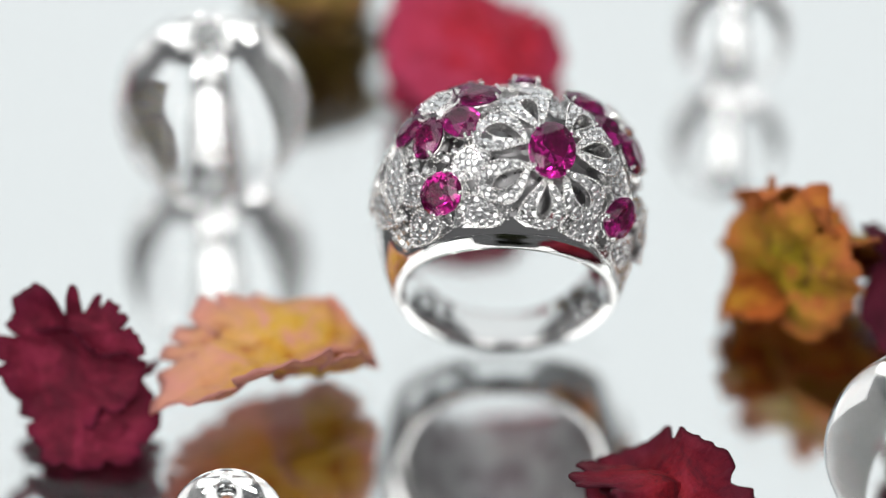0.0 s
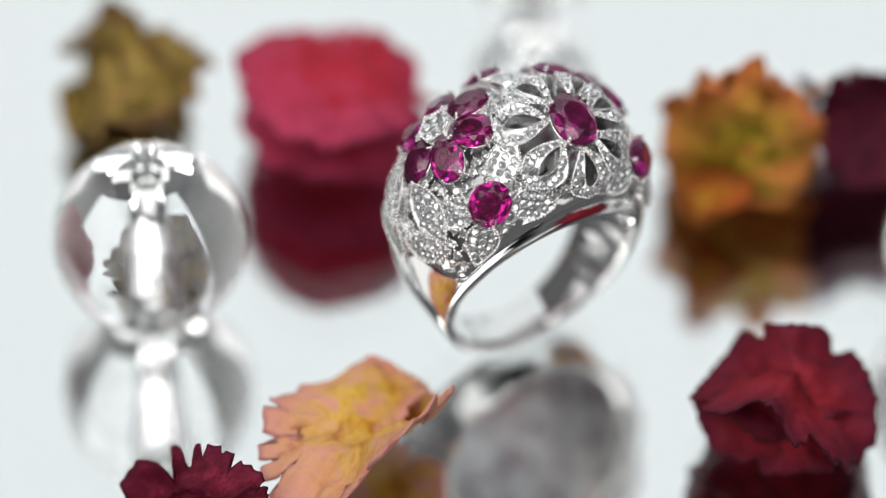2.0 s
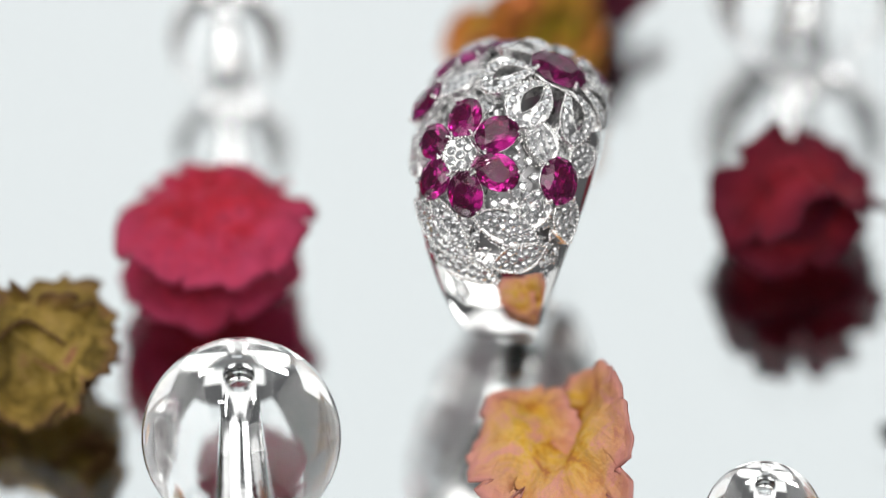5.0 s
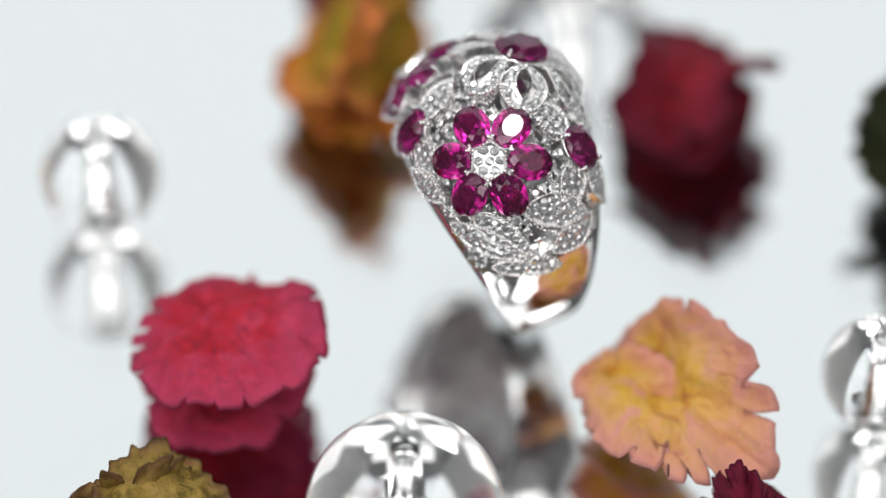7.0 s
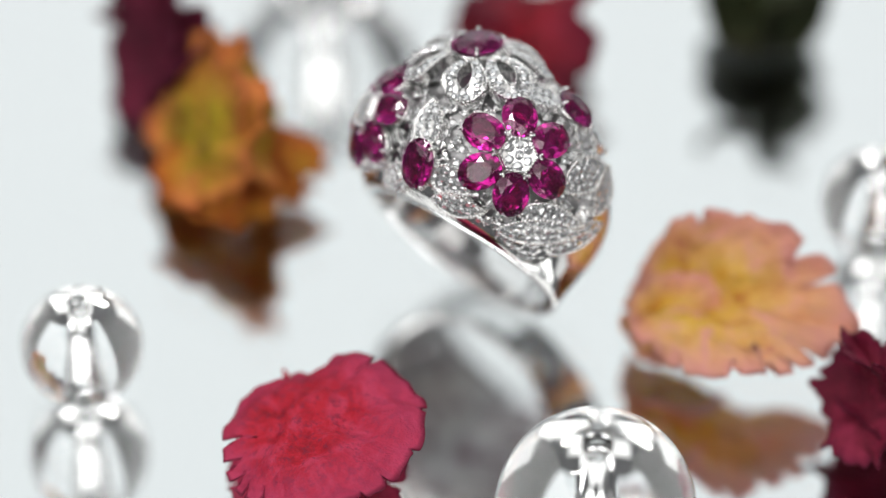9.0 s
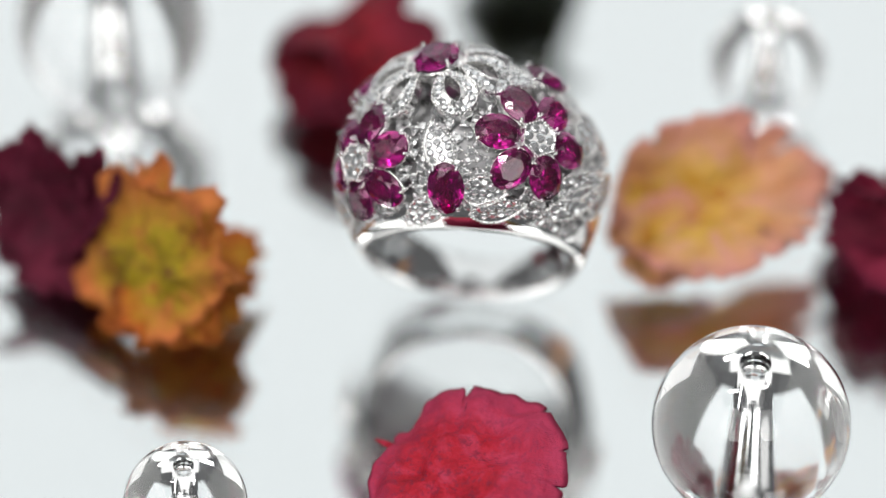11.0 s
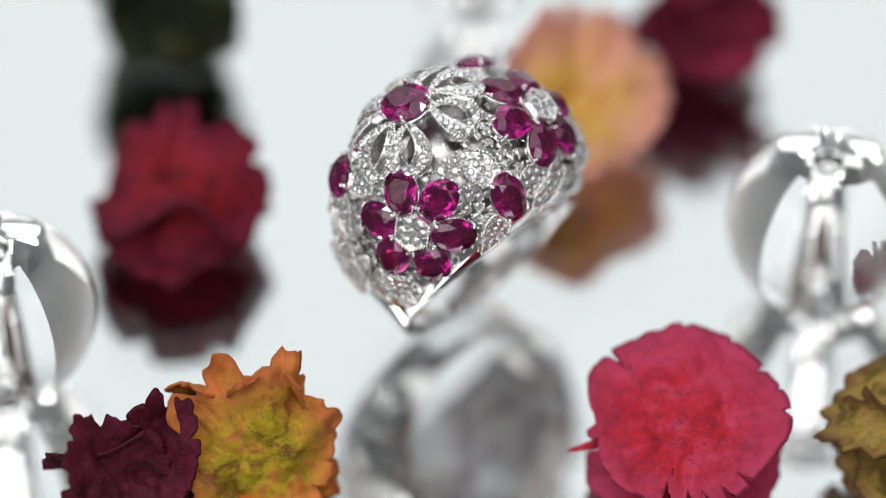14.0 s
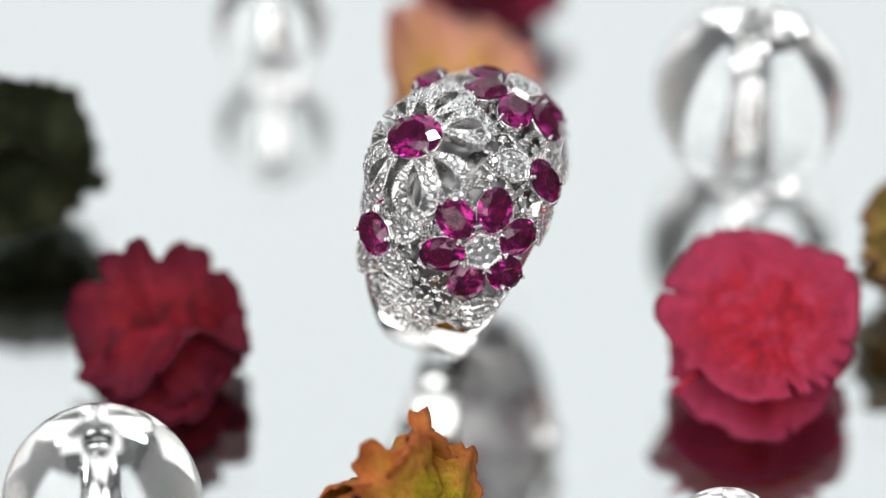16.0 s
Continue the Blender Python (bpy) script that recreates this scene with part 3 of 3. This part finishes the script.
def build_band(ring):
    """The hollow domed band, from a wide crown to a slim back."""
    nd, ns = 180, 28
    rows = []
    for i in range(nd):
        d = -180 + 360 * i / nd
        sunk = 0.85 * max(0.0, min(1.0, (66 - abs(d - 5)) / 6))
        row = []
        for k in range(ns + 1):
            s = -90 + 180 * k / ns
            h = -sunk * max(0.0, min(1.0, (76 - abs(s)) / 8))
            row.append(on_dome(d, s, h))
        w = half_width(d)
        for y, r in ((w - 0.02, 8.70), (w - 0.12, HOLE + 0.06), (w - 0.35, HOLE), (0, HOLE - 0.03), (-w + 0.35, HOLE), (-w + 0.12, HOLE + 0.06), (-w + 0.02, 8.70)):
            row.append(Vector((r * math.sin(radians(d)), y, r * math.cos(radians(d)))))
        rows.append(row)
    m = len(rows[0])
    verts = [v for row in rows for v in row]
    faces = [(i * m + k, ((i + 1) % nd) * m + k, ((i + 1) % nd) * m + (k + 1) % m, i * m + (k + 1) % m) for i in range(nd) for k in range(m)]
    me = mesh_of("band", settle(verts), faces, GOLD)
    me.materials.append(GAP_SHADE)
    # sunk faces take the gold with the gaps' shade in its colour
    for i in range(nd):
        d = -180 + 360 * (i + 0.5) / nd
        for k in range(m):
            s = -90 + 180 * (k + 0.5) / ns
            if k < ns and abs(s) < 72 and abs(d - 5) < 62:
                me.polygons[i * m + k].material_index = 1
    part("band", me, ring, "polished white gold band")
    # the unpolished gallery that lines the crown
    verts, faces, nd, ns = [], [], 60, 12
    for i in range(nd + 1):
        d = -72 + 150 * i / nd
        for k in range(ns + 1):
            y = (half_width(d) - 0.9) * (2 * k / ns - 1)
            r = HOLE - 0.10
            verts.append(Vector((r * math.sin(radians(d)), y, r * math.cos(radians(d)))))
    faces = [(i * (ns + 1) + k, i * (ns + 1) + k + 1, (i + 1) * (ns + 1) + k + 1, (i + 1) * (ns + 1) + k) for i in range(nd) for k in range(ns)]
    lining = part("gallery", mesh_of("gallery", settle(verts), faces, GALLERY), ring, "pierced unpolished inside of the crown")
    mod = lining.modifiers.new("thickness", "SOLIDIFY")
    mod.thickness, mod.offset = 0.06 * MM, 0


def beads(verts, faces, line, r, step):
    """Milgrain: small beads along a closed line of points."""
    left = 0.0
    for a, b in zip(line, line[1:] + line[:1]):
        length = (b - a).length
        while left < length:
            add_ball(verts, faces, a.lerp(b, left / length), r)
            left += step
        left -= length


def plate(ring, name, seat, outline, top, inner=None, arch=None, stones=(), stone=0.36, hug=True, label="", sunk=0.12):
    """A raised plate on the dome with milgrain rims, set with small diamonds. outline, inner: flat points; arch: extra height of a point."""
    arch = arch or (lambda a, b: 0.0)
    put = seat.place if hug else seat.flat
    verts, faces = [], []
    n = len(outline)
    ca, cb = sum(p[0] for p in outline) / n, sum(p[1] for p in outline) / n
    shrink = lambda p, k: (ca + (p[0] - ca) * k, cb + (p[1] - cb) * k)
    levels = [(outline, -0.75), (outline, top - 0.06), ([shrink(p, 0.95) for p in outline], top)]
    if inner:
        levels += [([((o[0] + i[0]) / 2, (o[1] + i[1]) / 2) for o, i in zip(outline, inner)], top - 0.28), (inner, top - 0.04), (inner, -0.75)]
    else:
        levels += [([shrink(p, k) for p in outline], top - sunk) for k in (0.86, 0.5, 0.2)]
    for pts, h in levels:
        verts += [put(a, b, h + arch(a, b)) for a, b in pts]
    for k in range(len(levels) - 1):
        for i in range(n):
            j = (i + 1) % n
            faces.append((k * n + i, k * n + j, (k + 1) * n + j, (k + 1) * n + i))
    if not inner:
        faces.append(tuple((len(levels) - 1) * n + i for i in range(n)))
    beads(verts, faces, [put(a, b, top + arch(a, b)) for a, b in (shrink(p, 0.965) for p in outline)], 0.15, 0.31)
    if inner:
        beads(verts, faces, [put(a, b, top - 0.02 + arch(a, b)) for a, b in inner], 0.09, 0.20)
    ob = part(name, mesh_of(name, settle(verts), faces, PLATE, sharp=52), ring, label)
    for a, b in stones:
        m = seat.matrix(a, b, top - (0.09 if not inner else 0.03) + arch(a, b), hug)
        g = new("diamond", SMALL_DIAMOND)
        g.parent = ob
        g.matrix_basis = settle_matrix(m @ pose(0, 0, 0, random.uniform(-16, 16), random.uniform(-16, 16), random.uniform(0, 90))) @ Matrix.Scale(stone, 4)
    return ob


def leaf_line(length, width, tip=1.25, n=36):
    """Outline of a pointed leaf from its foot at 0 to its tip."""
    pts = []
    for i in range(n):
        t = 2 * math.pi * i / n
        u = (1 - math.cos(t)) / 2
        w = math.sin(math.pi * u ** (1 / tip)) ** 0.9 if 0 < u < 1 else 0.0
        pts.append((u * length, math.copysign(w * width / 2, math.sin(t))))
    return pts


def stones_in(outline, pitch, margin):
    """Set stones in rows inside an outline."""
    found = []
    xs, ys = [p[0] for p in outline], [p[1] for p in outline]
    row, x = 0, min(xs) + pitch * 0.7
    while x < max(xs):
        cut = [y for (x0, y0), (x1, y1) in zip(outline, outline[1:] + outline[:1]) if (x0 - x) * (x1 - x) <= 0 and x0 != x1 for y in [y0 + (y1 - y0) * (x - x0) / (x1 - x0)]]
        if len(cut) >= 2:
            lo, hi = min(cut) + margin, max(cut) - margin
            count = int((hi - lo) / pitch) + 1 if hi >= lo else 0
            for k in range(count):
                found.append((x, (lo + hi) / 2 + (k - (count - 1) / 2) * pitch))
        x += pitch * 0.9
        row += 1
    return found


def spot(d0, s0, d1, s1):
    """A seat at the first place turned to the second, and the way between them in mm."""
    seat = Seat(d0, s0)
    way = on_dome(d1, s1) - seat.p
    return Seat(d0, s0, math.degrees(math.atan2(way.dot(seat.e2), way.dot(seat.e1)))), way.length


def build_ruby(ring, seat, long, short, h, a=0.0, b=0.0, turn=0.0, tilt=0.0, prongs=(40, 140, 220, 320), hug=False, claw=0.24):
    m = seat.matrix(a, b, h, hug) @ pose(0, 0, 0, 0, 0, turn) @ pose(0, 0, 0, 0, tilt, 0)
    v, f = gem_shape(8, 0.75)
    L, W, D = long / 2, short / 2, short / 2
    verts = [m @ Vector((p.x * L, p.y * W, p.z * D)) for p in v]
    gem = part("ruby", mesh_of("ruby", settle(verts), f, RUBY, False), ring, "oval faceted purple-red ruby")
    # the collar that holds the stone
    n, cv, cf = 28, [], []
    for k, z in ((0.97, -0.14), (0.95, -0.32), (0.78, -1.0), (0.62, -0.95), (0.88, -0.28)):
        cv += [m @ Vector((k * L * math.cos(2 * math.pi * i / n), k * W * math.sin(2 * math.pi * i / n), z * D)) for i in range(n)]
    for k in range(5):
        for i in range(n):
            j = (i + 1) % n
            cf.append((k * n + i, ((k + 1) % 5) * n + i, ((k + 1) % 5) * n + j, k * n + j))
    part("collar", mesh_of("collar", settle(cv), cf, GOLD), gem)
    for angle in prongs:
        c, q = math.cos(radians(angle)), math.sin(radians(angle))
        pv, pf = [], []
        for k, z, r in ((0.98, 0.16, claw * 0.85), (1.03, 0.02, claw), (1.02, -0.25, claw * 0.9), (0.95, -0.6, claw * 0.8), (0.9, -1.0, claw * 0.8)):
            add_ball(pv, pf, m @ Vector((k * L * c, k * W * q, z * D)), r)
        part("prong", mesh_of("prong", settle(pv), pf, GOLD), gem)
    return gem


def build_flower(ring, d, s, first):
    """Six oval rubies round a hexagon of diamonds."""
    seat = Seat(d, s, first)
    for k in range(6):
        t = radians(60 * k)
        build_ruby(ring, seat, 3.8, 3.0, 0.9, 3.08 * math.cos(t), 3.08 * math.sin(t), 60 * k, 4, (35, 145, 215, 325), hug=True, claw=0.2)
    hexagon = [(1.62 * math.cos(radians(60 * (i // 4) + 30)) * (1 - (i % 4) / 4) + 1.62 * math.cos(radians(60 * (i // 4) + 90)) * (i % 4) / 4,
                1.62 * math.sin(radians(60 * (i // 4) + 30)) * (1 - (i % 4) / 4) + 1.62 * math.sin(radians(60 * (i // 4) + 90)) * (i % 4) / 4) for i in range(24)]
    stones = [(0, 0)] + [(0.88 * math.cos(radians(60 * k)), 0.88 * math.sin(radians(60 * k))) for k in range(6)]
    plate(ring, "hexagon_plate", seat, hexagon, 1.5, stones=stones, stone=0.43, hug=False, label="white gold hexagon set with diamonds", sunk=0.1)


def build_daisy(ring):
    """Seven looped petals, pinched at the tip, round the large ruby."""
    seat = Seat(6, -27)
    for d, s, length, wide in ((5.5, -80, 7.3, 4.0), (26, -61, 6.9, 3.7), (31, -8, 7.1, 4.0), (20, 14, 6.9, 3.9), (-3.5, 15, 6.8, 3.8), (-16, -9, 6.9, 3.9), (-16.5, -56, 6.9, 3.7)):
        t, _ = spot(6, -27, d, s)
        foot, outer, inner, stones = 1.6, [], [], []
        n = 48
        swell = lambda u: math.sin(math.pi * u ** 1.35) ** 0.72 * (1 - 0.16 * max(0.0, u - 0.82) / 0.18) if 0 < u < 1 else 0.0
        for i in range(n):
            a = 2 * math.pi * i / n
            u = (1 - math.cos(a)) / 2
            outer.append((foot + u * (length - foot), math.copysign(swell(u) * wide / 2, math.sin(a))))
            inner.append((foot + 0.6 + u * (length - foot - 2.0), math.copysign(swell(u) * wide * 0.155, math.sin(a))))
        arch = lambda a, b: 0.70 + 0.55 * math.sin(math.pi * min(1.0, max(0.0, (a - 1.2) / 4.8))) - 0.14 * max(0.0, a - 4.6)
        for side in (-1, 1):
            for j in range(7):
                u = 0.20 + 0.105 * j
                stones.append((foot + u * (length - foot), side * swell(u) * wide * (0.30 + 0.05 * (j % 2))))
        stones += [(length - 0.72, -0.34), (length - 0.72, 0.34), (length - 1.15, 0)]
        plate(ring, "daisy_petal", t, outer, 0.55, inner, arch, stones, 0.33, True, "looped white gold petal set with diamonds")
    build_ruby(ring, seat, 4.9, 3.95, 1.75, turn=90, prongs=(45, 135, 225, 315), claw=0.27)


def build_leaf(ring, d0, s0, d1, s1, width, top=0.55, grow=1.12):
    seat, length = spot(d0, s0, d1, s1)
    line = leaf_line(length * grow, width)
    plate(ring, "pave_leaf", seat, line, top, stones=stones_in(line, 0.74, 0.36), stone=0.34, label="pointed white gold leaf set with diamonds")


def build_pave(ring):
    """Small diamonds that fill the dome between the motifs, with their grains."""
    rnd = random.Random(5)
    taken, mv, mf = [], [], []
    shape = gem_shape(6, 0.86)
    stone = mesh_of("pave_diamond", [v * MM for v in shape[0]], shape[1], DIAMOND, False)
    for _ in range(9000):
        d, s = rnd.uniform(-61, 72), rnd.uniform(-70, 74)
        p = on_dome(d, s)
        if any((p - q).length_squared < 0.80 ** 2 for q in taken):
            continue
        full = d < -36 or d > 42 or s > 62
        if not full and (rnd.random() < 0.12 or (p - on_dome(6, -27)).length < 5.0):
            continue
        taken.append(p)
        seat = Seat(d, s, rnd.uniform(0, 60))
        m = seat.matrix(0, 0, -0.22 if full else -0.5, False) @ pose(0, 0, 0, rnd.uniform(-15, 15), rnd.uniform(-15, 15))
        part("pave_diamond", stone, ring).matrix_basis = settle_matrix(m) @ Matrix.Scale(rnd.uniform(0.36, 0.42), 4)
        for j in range(3):
            a = radians(120 * j + 40)
            add_ball(mv, mf, m @ Vector((0.47 * math.cos(a), 0.47 * math.sin(a), 0.06)), 0.12)
    ob = part("grain_setting", mesh_of("grain_setting", settle(mv), mf, PLATE), ring, "tiny white gold grains between the diamonds")
    ob["kind"] = "stuff"


def build_ring():
    ring = new("ring")
    ring.empty_display_size = 0.01
    tagged(ring, "white gold dome ring with rubies and diamonds, upright on mirror", "ring")
    rides(ring, RING_X, RING_Y)
    build_band(ring)
    build_daisy(ring)
    build_flower(ring, -25, 17.5, FLOWER_A)
    build_flower(ring, 30.6, 29.8, FLOWER_B)
    for d, s, long, short, turn in ((-28, -45, 3.9, 3.4, 20), (0.7, 56, 4.4, 3.0, 90), (36.3, -45, 3.9, 3.3, 60)):
        build_ruby(ring, Seat(d, s), long, short, 0.85, turn=turn)
    # leaves round the three single rubies
    for row in ((-33, -51, -48, -73, 2.7), (-23, -52, -9, -72, 2.6), (-24, -38, -10, -19, 2.7), (-32, -37, -46, -27, 2.5),
                (0.5, 47, 5.5, 15, 2.7), (3, 63, 20, 82, 2.5), (-4, 57, -20, 56, 2.6), (34, -38, 31, -10, 2.4),
                (40, -40, 50, -12, 2.4), (42, -51, 55, -72, 2.5), (31, -53, 19, -74, 2.4)):
        build_leaf(ring, *row)
    # long leaves that close the dome towards the band
    for row in ((-43, 10, -46, -54, 3.0), (-60, -4, -48, -56, 2.6), (-37, 64, -57, 3, 2.4), (-37, 42, -56, 9, 2.3), (-59, 46, -62, -24, 2.2),
                (52, -38, 68, 27, 2.9), (58, 24, 46, 78, 2.8), (66, -42, 73, 14, 2.2), (-8, 74, -28, 60, 2.2)):
        build_leaf(ring, *row, top=0.62)
    build_pave(ring)


BALL = ball_shape()
SMALL_DIAMOND = mesh_of("diamond", [v * MM for v in gem_shape(8, 0.86)[0]], gem_shape(8, 0.86)[1], DIAMOND, False)
FLOWER_A, FLOWER_B = 6.0, -2.0
build_ring()


def motions():
    """All that rides on the plate turns with it at an even rate."""
    for ob, base in TURNING:
        walk(ob, [(k * 0.25, pose(0, 0, 0, 0, 0, TURN * k * 0.25) @ base) for k in range(65)])


motions()
